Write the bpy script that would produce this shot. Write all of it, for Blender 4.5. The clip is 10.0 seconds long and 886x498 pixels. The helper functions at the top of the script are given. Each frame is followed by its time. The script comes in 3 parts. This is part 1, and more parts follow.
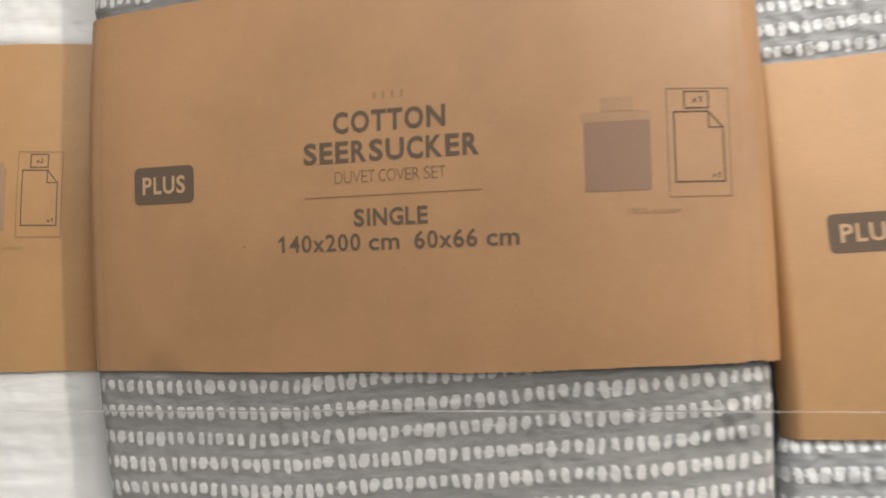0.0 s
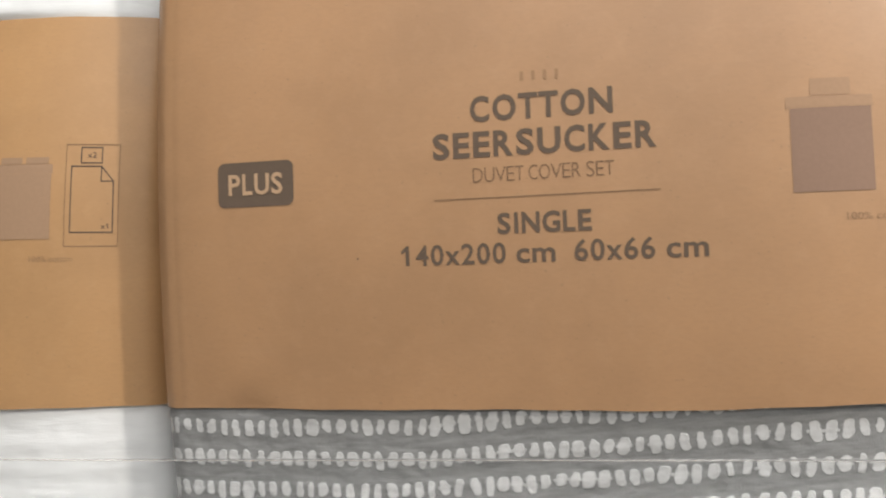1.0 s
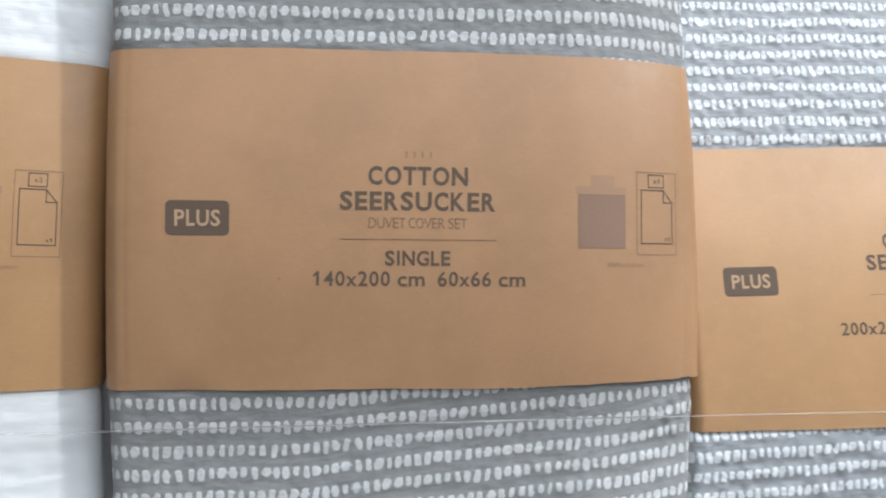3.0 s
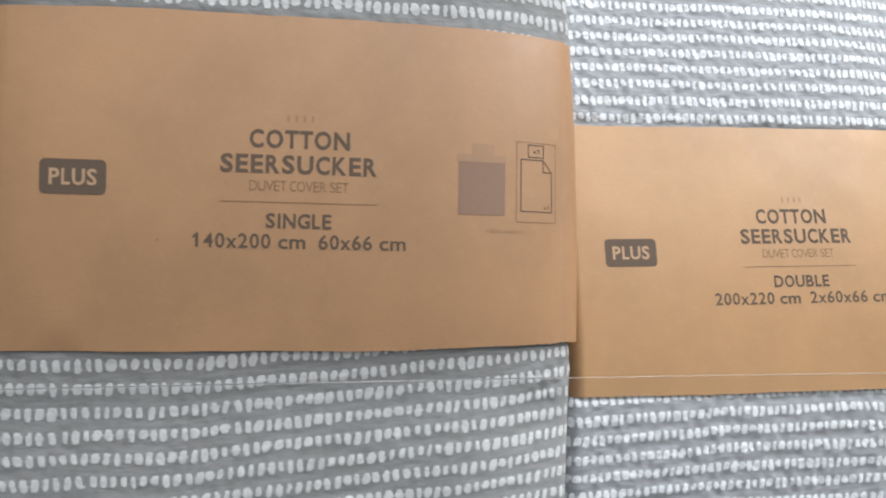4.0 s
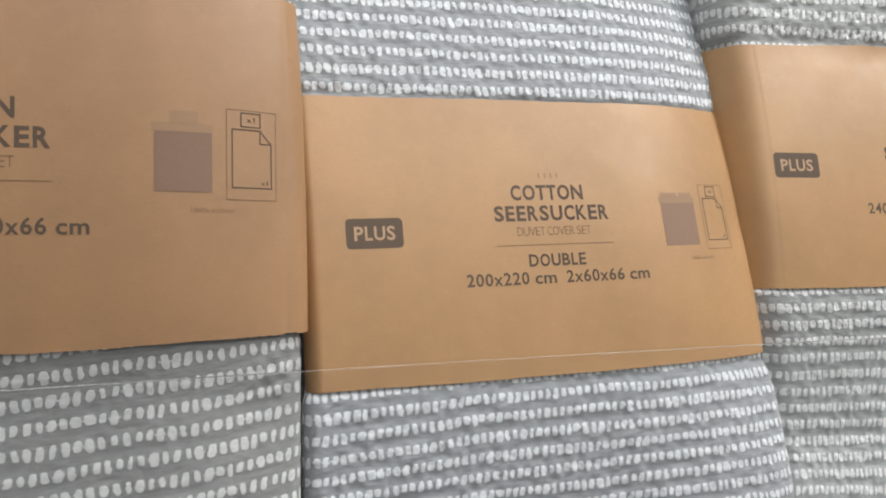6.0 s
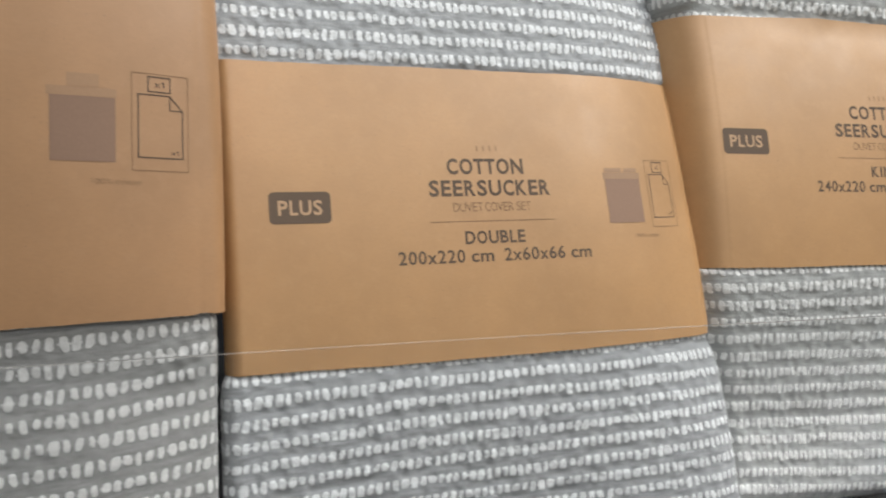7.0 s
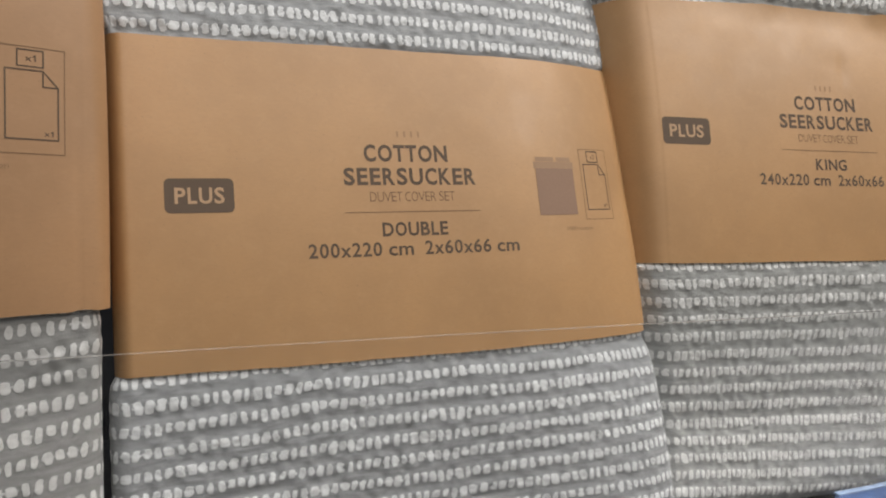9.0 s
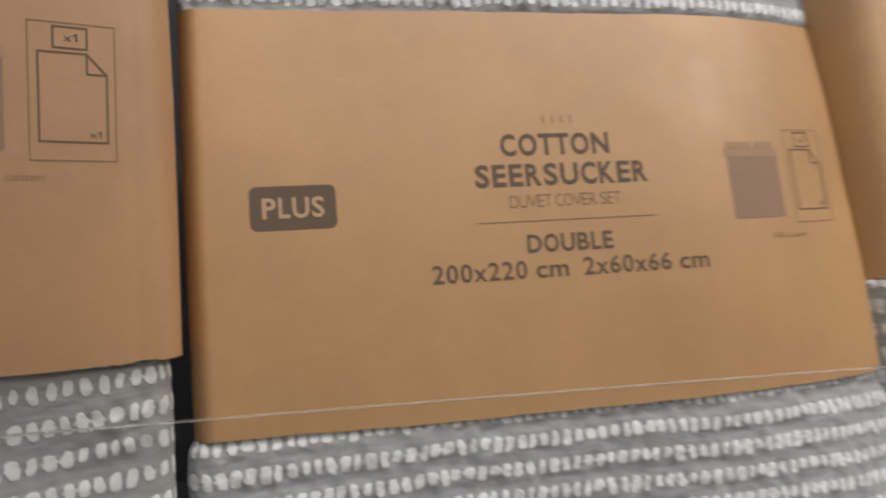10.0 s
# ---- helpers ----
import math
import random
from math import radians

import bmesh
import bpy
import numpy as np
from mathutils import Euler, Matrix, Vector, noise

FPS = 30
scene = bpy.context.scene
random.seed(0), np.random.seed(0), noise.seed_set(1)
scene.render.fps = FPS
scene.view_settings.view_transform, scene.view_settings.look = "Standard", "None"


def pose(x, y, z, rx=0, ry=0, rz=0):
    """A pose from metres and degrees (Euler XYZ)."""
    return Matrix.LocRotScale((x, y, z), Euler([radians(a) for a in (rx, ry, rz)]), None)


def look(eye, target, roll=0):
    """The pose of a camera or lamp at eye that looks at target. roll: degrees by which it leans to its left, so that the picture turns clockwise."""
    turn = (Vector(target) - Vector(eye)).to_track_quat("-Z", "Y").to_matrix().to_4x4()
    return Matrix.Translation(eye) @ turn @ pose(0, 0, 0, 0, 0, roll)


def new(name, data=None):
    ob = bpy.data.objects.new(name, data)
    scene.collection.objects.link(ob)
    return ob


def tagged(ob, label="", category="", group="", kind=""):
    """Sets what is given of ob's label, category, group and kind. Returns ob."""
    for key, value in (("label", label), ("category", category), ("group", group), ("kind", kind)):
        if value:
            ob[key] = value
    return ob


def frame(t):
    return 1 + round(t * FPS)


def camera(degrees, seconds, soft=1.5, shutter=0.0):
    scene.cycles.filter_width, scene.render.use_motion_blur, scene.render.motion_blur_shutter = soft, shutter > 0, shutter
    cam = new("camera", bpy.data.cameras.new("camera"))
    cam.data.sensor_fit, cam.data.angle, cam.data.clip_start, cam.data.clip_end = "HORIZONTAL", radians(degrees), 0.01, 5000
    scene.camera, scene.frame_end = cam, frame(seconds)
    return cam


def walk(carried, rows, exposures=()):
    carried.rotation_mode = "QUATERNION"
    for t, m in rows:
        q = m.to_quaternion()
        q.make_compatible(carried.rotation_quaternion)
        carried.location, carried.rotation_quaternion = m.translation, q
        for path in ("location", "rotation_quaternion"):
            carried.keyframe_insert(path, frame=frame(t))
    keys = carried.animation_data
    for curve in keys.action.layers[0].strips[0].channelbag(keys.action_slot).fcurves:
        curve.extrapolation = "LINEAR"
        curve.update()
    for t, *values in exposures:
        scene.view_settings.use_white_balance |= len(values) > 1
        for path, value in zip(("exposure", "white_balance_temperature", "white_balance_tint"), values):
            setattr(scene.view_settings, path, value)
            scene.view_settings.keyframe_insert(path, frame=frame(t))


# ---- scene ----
cam = camera(58.2, 10.0, soft=1.9, shutter=0.35)
PATH = [
    (0, (0.109, -0.33, -0.054), (-0.387, 1.606, 0.028), -1.5),
    (0.5, (0.065, -0.282, -0.057), (-0.459, 1.646, 0.052), -1.4),
    (1, (0.026, -0.288, -0.046), (-0.395, 1.665, 0.04), -1.7),
    (1.5, (-0.014, -0.325, -0.039), (-0.284, 1.656, 0.011), -1.2),
    (2, (-0.022, -0.37, -0.03), (-0.054, 1.63, 0.008), -0.3),
    (2.2, (-0.027, -0.382, -0.032), (-0.008, 1.616, 0.04), -0.2),
    (3.3, (-0.011, -0.421, -0.021), (0.207, 1.567, -0.019), 0.7),
    (3.5, (-0.002, -0.426, -0.031), (0.242, 1.559, -0.009), 0.8),
    (4, (0.012, -0.422, -0.043), (0.321, 1.553, -0.019), 1.0),
    (4.5, (0.033, -0.407, -0.047), (0.444, 1.55, -0.047), 1.2),
    (5, (0.066, -0.405, -0.049), (0.555, 1.534, -0.052), 0.7),
    (5.5, (0.089, -0.408, -0.047), (0.647, 1.513, -0.037), 0.1),
    (5.7, (0.094, -0.405, -0.049), (0.685, 1.506, -0.029), -0.2),
    (6.8, (0.119, -0.383, -0.05), (0.766, 1.509, -0.086), -0.2),
    (7, (0.127, -0.383, -0.049), (0.813, 1.495, -0.098), -0.0),
    (7.5, (0.141, -0.385, -0.05), (0.924, 1.455, -0.105), 0.1),
    (8, (0.153, -0.384, -0.046), (0.936, 1.455, -0.123), 0.4),
    (8.5, (0.161, -0.384, -0.049), (0.933, 1.46, -0.128), 0.6),
    (9, (0.165, -0.367, -0.047), (0.916, 1.485, -0.126), 0.6),
    (9.5, (0.182, -0.322, -0.047), (0.883, 1.55, -0.12), 0.3),
    (10, (0.191, -0.271, -0.045), (0.622, 1.681, -0.107), -1.1),
]
H = 1.249  # height of the print's reference line over the floor; the shelf stands 1.0 m high
EXPOSURES = [(0.0, 0.04, 6780, 12), (0.5, 0.18, 6780, 12), (1.0, 0.23, 6500, 11), (1.5, 0.24, 6190, 10), (2.0, 0.26, 5680, 8), (3.5, 0.13, 5830, 9), (4.5, 0.07, 6080, 10), (5.5, -0.11, 6180, 10), (7.0, -0.22, 6330, 9), (8.5, -0.49, 6480, 10), (9.2, -0.55, 6630, 12), (10.0, -0.55, 6630, 13)]
walk(cam, [(t, look((e[0], e[1], e[2] + H), (a[0], a[1], a[2] + H), roll)) for t, e, a, roll in PATH], EXPOSURES)

# ---- light: the shop's ceiling lamps ----
world = bpy.data.worlds.new("shop_air")
scene.world = world
world.use_nodes = True
world.node_tree.nodes["Background"].inputs[0].default_value = (0.9, 0.95, 1.0, 1)
world.node_tree.nodes["Background"].inputs[1].default_value = 0.05


def ceiling_lamp(name, place, target, size_x, size_y, watts, colour):
    data = bpy.data.lights.new(name, "AREA")
    data.shape, data.size, data.size_y, data.energy, data.color = "RECTANGLE", size_x, size_y, watts, colour
    ob = new(name, data)
    ob.matrix_world = look(place, target)
    return ob


ceiling_lamp("ceiling_lamp_key", (1.75, -1.00, 2.50), (0.3, 0.0, H), 0.09, 0.09, 22, (1.0, 0.95, 0.88))
ceiling_lamp("ceiling_lamp_row", (0.6, -0.55, 2.93), (0.6, -0.55, 0), 1.8, 0.4, 41, (0.98, 0.99, 1.0))
ceiling_lamp("ceiling_lamp_far", (0.8, -2.8, 2.93), (0.8, -2.8, 0), 3.0, 0.5, 44, (0.98, 0.99, 1.0))


# ---- materials ----
class Nodes:
    """A small wrapper round a node tree for arithmetic on sockets."""

    def __init__(self, name):
        self.mat = bpy.data.materials.new(name)
        self.mat.use_nodes = True
        self.tree = self.mat.node_tree
        self.bsdf = self.tree.nodes["Principled BSDF"]

    def node(self, kind, operation="", interpolation_type="", data_type="", noise_dimensions=""):
        n = self.tree.nodes.new(kind)
        if operation:
            n.operation = operation
        if interpolation_type:
            n.interpolation_type = interpolation_type
        if data_type:
            n.data_type = data_type
        if noise_dimensions:
            n.noise_dimensions = noise_dimensions
        return n

    def put(self, socket, value):
        if isinstance(value, bpy.types.NodeSocket):
            self.tree.links.new(value, socket)
        else:
            socket.default_value = value

    def op(self, kind, a, b=0.0, c=0.0):
        n = self.node("ShaderNodeMath", operation=kind)
        for sock, v in zip(n.inputs, (a, b, c)):
            self.put(sock, v)
        return n.outputs[0]

    def ramp(self, v, lo, hi, to_lo=0.0, to_hi=1.0):
        n = self.node("ShaderNodeMapRange", interpolation_type="SMOOTHSTEP")
        for sock, x in zip(n.inputs, (v, lo, hi, to_lo, to_hi)):
            self.put(sock, x)
        return n.outputs[0]

    def mix(self, f, a, b):
        n = self.node("ShaderNodeMix", data_type="RGBA")
        self.put(n.inputs[0], f), self.put(n.inputs[6], a), self.put(n.inputs[7], b)
        return n.outputs[2]

    def noise(self, vec, scale, detail=2.0, rough=0.5):
        n = self.node("ShaderNodeTexNoise")
        self.put(n.inputs["Vector"], vec), self.put(n.inputs["Scale"], scale)
        self.put(n.inputs["Detail"], detail), self.put(n.inputs["Roughness"], rough)
        return n.outputs[0]

    def vec(self, x, y, z=0.0):
        n = self.node("ShaderNodeCombineXYZ")
        for sock, v in zip(n.inputs, (x, y, z)):
            self.put(sock, v)
        return n.outputs[0]

    def coord(self, which="Object"):
        return self.node("ShaderNodeTexCoord").outputs[which]

    def split(self, v):
        return self.splitnode(v).outputs

    def splitnode(self, v):
        n = self.node("ShaderNodeSeparateXYZ")
        self.put(n.inputs[0], v)
        return n

    def bump(self, height, strength, distance):
        n = self.node("ShaderNodeBump")
        self.put(n.inputs["Height"], height), self.put(n.inputs["Strength"], strength), self.put(n.inputs["Distance"], distance)
        self.tree.links.new(n.outputs[0], self.bsdf.inputs["Normal"])

    def set(self, **k):
        for key, v in k.items():
            self.put(self.bsdf.inputs[key.replace("_", " ")], v)
        return self.mat


def kraft(name, base, seed):
    """Smooth brown paper board: fine fibres, faint blotches, a few dark specks."""
    m = Nodes(name)
    p = m.coord()
    shifted = m.node("ShaderNodeVectorMath", operation="ADD")
    m.put(shifted.inputs[0], p)
    shifted.inputs[1].default_value = (seed, seed * 1.7, seed * 0.3)
    p = shifted.outputs[0]
    blotch = m.noise(p, 14.0, 3.0, 0.6)
    x, y, z = m.split(p)
    fibre = m.noise(m.vec(m.op("MULTIPLY", x, 350.0), m.op("MULTIPLY", y, 350.0), m.op("MULTIPLY", z, 900.0)), 1.0, 3.0, 0.6)
    fleck = m.noise(p, 900.0, 1.0)
    mottle = m.noise(p, 120.0, 4.0, 0.65)
    dark = tuple(c * 0.91 for c in base) + (1,)
    light = tuple(min(1, c * 1.07) for c in base) + (1,)
    c = m.mix(m.ramp(blotch, 0.3, 0.7), dark, light)
    c = m.mix(m.op("MULTIPLY", m.ramp(mottle, 0.45, 0.75), 0.30), c, tuple(min(1, v * f) for v, f in zip(base, (1.12, 1.18, 1.3))) + (1,))
    c = m.mix(m.op("MULTIPLY", m.ramp(fibre, 0.35, 0.75), 0.22), c, tuple(v * 0.8 for v in base) + (1,))
    c = m.mix(m.op("MULTIPLY", m.ramp(fleck, 0.72, 0.8), 0.35), c, (0.16, 0.10, 0.06, 1))
    spots = m.node("ShaderNodeTexVoronoi")
    m.put(spots.inputs["Vector"], p), m.put(spots.inputs["Scale"], 24.0)
    c = m.mix(m.ramp(spots.outputs["Distance"], 0.012, 0.008), c, (0.14, 0.08, 0.05, 1))
    m.bump(m.op("ADD", m.op("ADD", m.op("MULTIPLY", fibre, 0.6), m.noise(p, 60.0, 2.0)), m.op("MULTIPLY", m.noise(p, 38.0, 4.0, 0.6), 5.0)), 0.045, 0.001)
    return m.set(Base_Color=c, Roughness=m.ramp(m.noise(p, 42.0, 4.0, 0.65), 0.2, 0.8, 0.45, 0.56), Specular_IOR_Level=0.75)


def print_ink(name, colour, rough=0.55):
    m = Nodes(name)
    n = m.noise(m.coord(), 700.0, 2.0)
    c = m.mix(m.ramp(n, 0.3, 0.75), tuple(colour) + (1,), tuple(min(1, v * 1.05) for v in colour) + (1,))
    return m.set(Base_Color=c, Roughness=rough, Specular_IOR_Level=0.2)


def dotted_seersucker(name, row, pitch, ground, dots, seed, loose, fat=0.0, square=2.3, depth=0.0016, tall=0.22):
    """Grey cotton printed with rows of uneven white dashes, in metres along the cloth's own map."""
    m = Nodes(name)
    u, v, _ = m.split(m.coord("UV"))
    wave = m.noise(m.vec(m.op("MULTIPLY", u, 22.0), m.op("MULTIPLY", v, 30.0), seed), 1.0, 2.0)
    vv = m.op("ADD", m.op("DIVIDE", v, row), m.op("MULTIPLY", m.op("SUBTRACT", wave, 0.5), 0.34))
    line = m.op("FLOOR", vv)
    fv = m.op("SUBTRACT", m.op("FRACT", vv), 0.5)
    rnd_line = m.node("ShaderNodeTexWhiteNoise", noise_dimensions="1D")
    m.put(rnd_line.inputs["W"], m.op("ADD", line, seed))
    stretch = m.noise(m.vec(m.op("MULTIPLY", u, 45.0), m.op("MULTIPLY", line, 3.7), seed), 1.0, 3.0, 0.65)
    uu = m.op("ADD", m.op("DIVIDE", u, pitch), m.op("ADD", m.op("MULTIPLY", rnd_line.outputs[0], 9.0), m.op("MULTIPLY", stretch, 1.3)))
    cell = m.op("FLOOR", uu)
    fu = m.op("SUBTRACT", m.op("FRACT", uu), 0.5)
    rnd = m.node("ShaderNodeTexWhiteNoise", noise_dimensions="3D")
    m.put(rnd.inputs["Vector"], m.vec(cell, line, seed))
    r1, r2, r3 = m.split(rnd.outputs["Color"])
    fu = m.op("ADD", fu, m.op("MULTIPLY", fv, m.op("MULTIPLY", m.op("SUBTRACT", r3, 0.5), 0.75)))
    fu = m.op("ADD", fu, m.op("MULTIPLY", m.op("SUBTRACT", m.noise(m.vec(m.op("MULTIPLY", u, 520.0), m.op("MULTIPLY", v, 420.0), seed), 1.0, 1.0), 0.5), 0.30 * loose))
    fv = m.op("ADD", fv, m.op("MULTIPLY", m.op("SUBTRACT", r2, 0.5), 0.07))
    half_w = m.op("ADD", 0.245 + fat, m.op("MULTIPLY", r1, 0.14))
    half_h = m.op("ADD", tall, m.op("MULTIPLY", r2, 0.10))
    d = m.op("ADD", m.op("POWER", m.op("DIVIDE", m.op("ABSOLUTE", fu), half_w), square), m.op("POWER", m.op("DIVIDE", m.op("ABSOLUTE", fv), half_h), square))
    mask = m.ramp(d, 1.18, 0.82)
    # some dashes are joined by a short bridge
    bridge = m.op("MULTIPLY", m.ramp(m.op("ABSOLUTE", fv), 0.065, 0.03), m.ramp(r1, 0.72, 0.76))
    mask = m.op("MAXIMUM", mask, m.op("MULTIPLY", bridge, 0.75))
    weave = m.noise(m.vec(m.op("MULTIPLY", u, 2600.0), m.op("MULTIPLY", v, 700.0), 0.0), 1.0, 2.0)
    slub = m.noise(m.vec(m.op("MULTIPLY", u, 60.0), m.op("MULTIPLY", v, 500.0), seed), 1.0, 3.0, 0.6)
    shade = m.mix(m.ramp(slub, 0.3, 0.7), tuple(c * 0.86 for c in ground) + (1,), tuple(c * 1.14 for c in ground) + (1,))
    shade = m.mix(m.op("MULTIPLY", m.ramp(weave, 0.4, 0.7), 0.25), shade, tuple(c * 1.35 for c in ground) + (1,))
    white = m.mix(m.ramp(m.noise(m.vec(m.op("MULTIPLY", u, 300.0), m.op("MULTIPLY", v, 300.0), seed), 1.0, 2.0), 0.3, 0.7), tuple(c * 0.9 for c in dots) + (1,), tuple(dots) + (1,))
    # puckers: small tucks on the plain stripe
    tuck = m.noise(m.vec(m.op("MULTIPLY", u, 150.0), m.op("MULTIPLY", v, 260.0), seed + 4), 1.0, 1.0, 0.5)
    relief = m.op("ADD", m.op("MULTIPLY", tuck, 0.45), m.op("ADD", m.op("MULTIPLY", mask, 0.25), m.op("MULTIPLY", weave, 0.12)))
    m.bump(relief, 0.8, depth)
    return m.set(Base_Color=m.mix(mask, shade, white), Roughness=0.72, Specular_IOR_Level=0.3, Sheen_Weight=0.1)


def plain_seersucker(name, ground, seed):
    m = Nodes(name)
    u, v, _ = m.split(m.coord("UV"))
    tuck = m.noise(m.vec(m.op("MULTIPLY", u, 45.0), m.op("MULTIPLY", v, 230.0), seed), 1.0, 3.0, 0.55)
    weave = m.noise(m.vec(m.op("MULTIPLY", u, 1500.0), m.op("MULTIPLY", v, 900.0), 0.0), 1.0, 2.0)
    c = m.mix(m.ramp(tuck, 0.3, 0.7), tuple(v * 0.97 for v in ground) + (1,), tuple(ground) + (1,))
    m.bump(m.op("ADD", tuck, m.op("MULTIPLY", weave, 0.12)), 0.3, 0.0010)
    return m.set(Base_Color=c, Roughness=0.8, Specular_IOR_Level=0.3)


def painted(name, colour, rough, metal=0.0, vary=0.12, scale=20.0):
    m = Nodes(name)
    n = m.noise(m.coord(), scale, 4.0, 0.6)
    c = m.mix(m.ramp(n, 0.3, 0.7), tuple(v * (1 - vary) for v in colour) + (1,), tuple(min(1, v * (1 + vary)) for v in colour) + (1,))
    m.bump(m.noise(m.coord(), scale * 14, 2.0), 0.08, 0.001)
    return m.set(Base_Color=c, Roughness=m.ramp(n, 0.2, 0.8, rough * 0.85, min(1, rough * 1.15)), Metallic=metal)


KRAFT = kraft("kraft_board", (0.440, 0.243, 0.114), 0.0)
KRAFT_GOLD = kraft("kraft_board_golden", (0.468, 0.260, 0.108), 5.3)
INK = print_ink("dark_grey_ink", (0.135, 0.096, 0.068), 0.7)
INK_THIN = print_ink("thin_brown_ink", (0.240, 0.147, 0.083))
INK_FAINT = print_ink("faint_brown_ink", (0.30, 0.185, 0.105))
INK_WISP = print_ink("wispy_brown_ink", (0.345, 0.205, 0.112))
INK_MAUVE = print_ink("mauve_grey_ink", (0.288, 0.182, 0.126))
INK_LIGHT = print_ink("light_grey_ink", (0.360, 0.228, 0.140))
INK_PALE = print_ink("pale_mauve_ink", (0.400, 0.248, 0.148))
BARE = print_ink("bare_kraft_lettering", (0.50, 0.33, 0.20))
CLOTH_A = dotted_seersucker("grey_dotted_seersucker", 0.0121, 0.0054, (0.256, 0.255, 0.247), (0.63, 0.625, 0.61), 3.0, 1.05, 0.02, 2.8, 0.0014, 0.205)
CLOTH_B = dotted_seersucker("grey_dotted_seersucker_puckered", 0.0115, 0.0050, (0.300, 0.307, 0.310), (0.73, 0.74, 0.74), 11.0, 1.6, 0.04, 3.0, 0.0020, 0.20)
# the king set's stronger light is put into this lighter ground and dots
CLOTH_C = dotted_seersucker("grey_dotted_seersucker_lit", 0.0126, 0.0055, (0.365, 0.370, 0.359), (0.80, 0.80, 0.78), 23.0, 1.6, 0.05, 3.0, 0.0020, 0.215)
CLOTH_W = plain_seersucker("white_seersucker", (0.86, 0.86, 0.84), 7.0)
BLACK = painted("black_powder_coat", (0.022, 0.023, 0.026), 0.5)
WALL = painted("white_wall_paint", (0.78, 0.77, 0.74), 0.8, scale=3.0, vary=0.04)
FLOOR = painted("grey_shop_floor", (0.25, 0.235, 0.22), 0.45, scale=4.0, vary=0.12)
BLUE = painted("pale_blue_plastic", (0.17, 0.30, 0.66), 0.35, scale=40.0, vary=0.06)
BLUE_RIM = painted("clear_blue_rim", (0.42, 0.56, 0.80), 0.25, scale=40.0, vary=0.05)

acrylic = Nodes("clear_acrylic")
ACRYLIC = acrylic.set(Base_Color=(0.95, 0.955, 0.955, 1), Roughness=0.02, IOR=1.2, Transmission_Weight=1.0, Specular_IOR_Level=0.5)
edge = Nodes("polished_acrylic_edge")
EDGE = edge.set(Base_Color=(0.93, 0.91, 0.88, 1), Roughness=0.15, Transmission_Weight=0.90, IOR=1.3)


# ---- mesh helpers ----
def link_mesh(name, verts, faces, material, parent=None, label="", uv=None, smooth=True):
    me = bpy.data.meshes.new(name)
    me.from_pydata([tuple(v) for v in verts], [], faces)
    me.materials.append(material)
    if uv is not None:
        layer = me.uv_layers.new(name="cloth")
        idx = np.empty(len(me.loops), dtype=np.int32)
        me.loops.foreach_get("vertex_index", idx)
        layer.data.foreach_set("uv", np.asarray(uv, dtype=np.float32)[idx].ravel())
    if smooth:
        me.polygons.foreach_set("use_smooth", [True] * len(me.polygons))
    me.update()
    ob = new(name, me)
    if parent is not None:
        ob.parent = parent
    if label:
        tagged(ob, label)
    return ob


def box_mesh(name, x0, x1, y0, y1, z0, z1, material, parent=None, bevel=0.0, label=""):
    bm = bmesh.new()
    bmesh.ops.create_cube(bm, size=1.0)
    bmesh.ops.scale(bm, vec=(x1 - x0, y1 - y0, z1 - z0), verts=bm.verts)
    bmesh.ops.translate(bm, vec=((x0 + x1) / 2, (y0 + y1) / 2, (z0 + z1) / 2), verts=bm.verts)
    if bevel:
        bmesh.ops.bevel(bm, geom=bm.edges[:], offset=bevel, segments=2, affect="EDGES", profile=0.5)
    me = bpy.data.meshes.new(name)
    bm.to_mesh(me)
    bm.free()
    me.materials.append(material)
    ob = new(name, me)
    if parent is not None:
        ob.parent = parent
    if label:
        tagged(ob, label)
    return ob


# ---- the setting: a shop bay with a dark shelf ----
SHELF = 1.0
tagged(box_mesh("floor", -4.2, 4.6, -4.6, 0.75, -0.1, 0.0, FLOOR), "grey hard shop floor", "floor", kind="structure")
tagged(box_mesh("ceiling", -4.2, 4.6, -4.6, 0.75, 3.0, 3.1, WALL), "plain white shop ceiling", "ceiling", kind="structure")
tagged(box_mesh("wall_north", -4.2, 4.6, 0.6, 0.75, 0.0, 3.0, WALL), "plain white wall behind the shelf", "wall", kind="structure")
tagged(box_mesh("wall_south", -4.2, 4.6, -4.6, -4.45, 0.0, 3.0, WALL), "plain white wall", "wall", kind="structure")
tagged(box_mesh("wall_west", -4.2, -4.05, -4.45, 0.6, 0.0, 3.0, WALL), "plain white wall", "wall", kind="structure")
tagged(box_mesh("wall_east", 4.45, 4.6, -4.45, 0.6, 0.0, 3.0, WALL), "plain white wall", "wall", kind="structure")

unit = tagged(new("shelf_unit"), "black metal shop shelf with a clear acrylic lip", "shelf")
unit.location = (0.15, 0, 0)
unit.rotation_euler = (0, 0, 0.03)
box_mesh("shelf_board", -0.85, 0.95, -0.030, 0.40, SHELF - 0.03, SHELF, BLACK, unit, 0.003)
box_mesh("back_panel", -0.85, 0.95, 0.40, 0.42, 0.02, 1.75, BLACK, unit, 0.002)
box_mesh("upright", -0.89, -0.85, -0.030, 0.42, 0.0, 1.75, BLACK, unit, 0.004)
box_mesh("upright", 0.95, 0.99, -0.030, 0.42, 0.0, 1.75, BLACK, unit, 0.004)
box_mesh("plinth", -0.85, 0.95, -0.02, 0.40, 0.0, 0.12, BLACK, unit, 0.003)

LIP_TOP = H - 0.1053


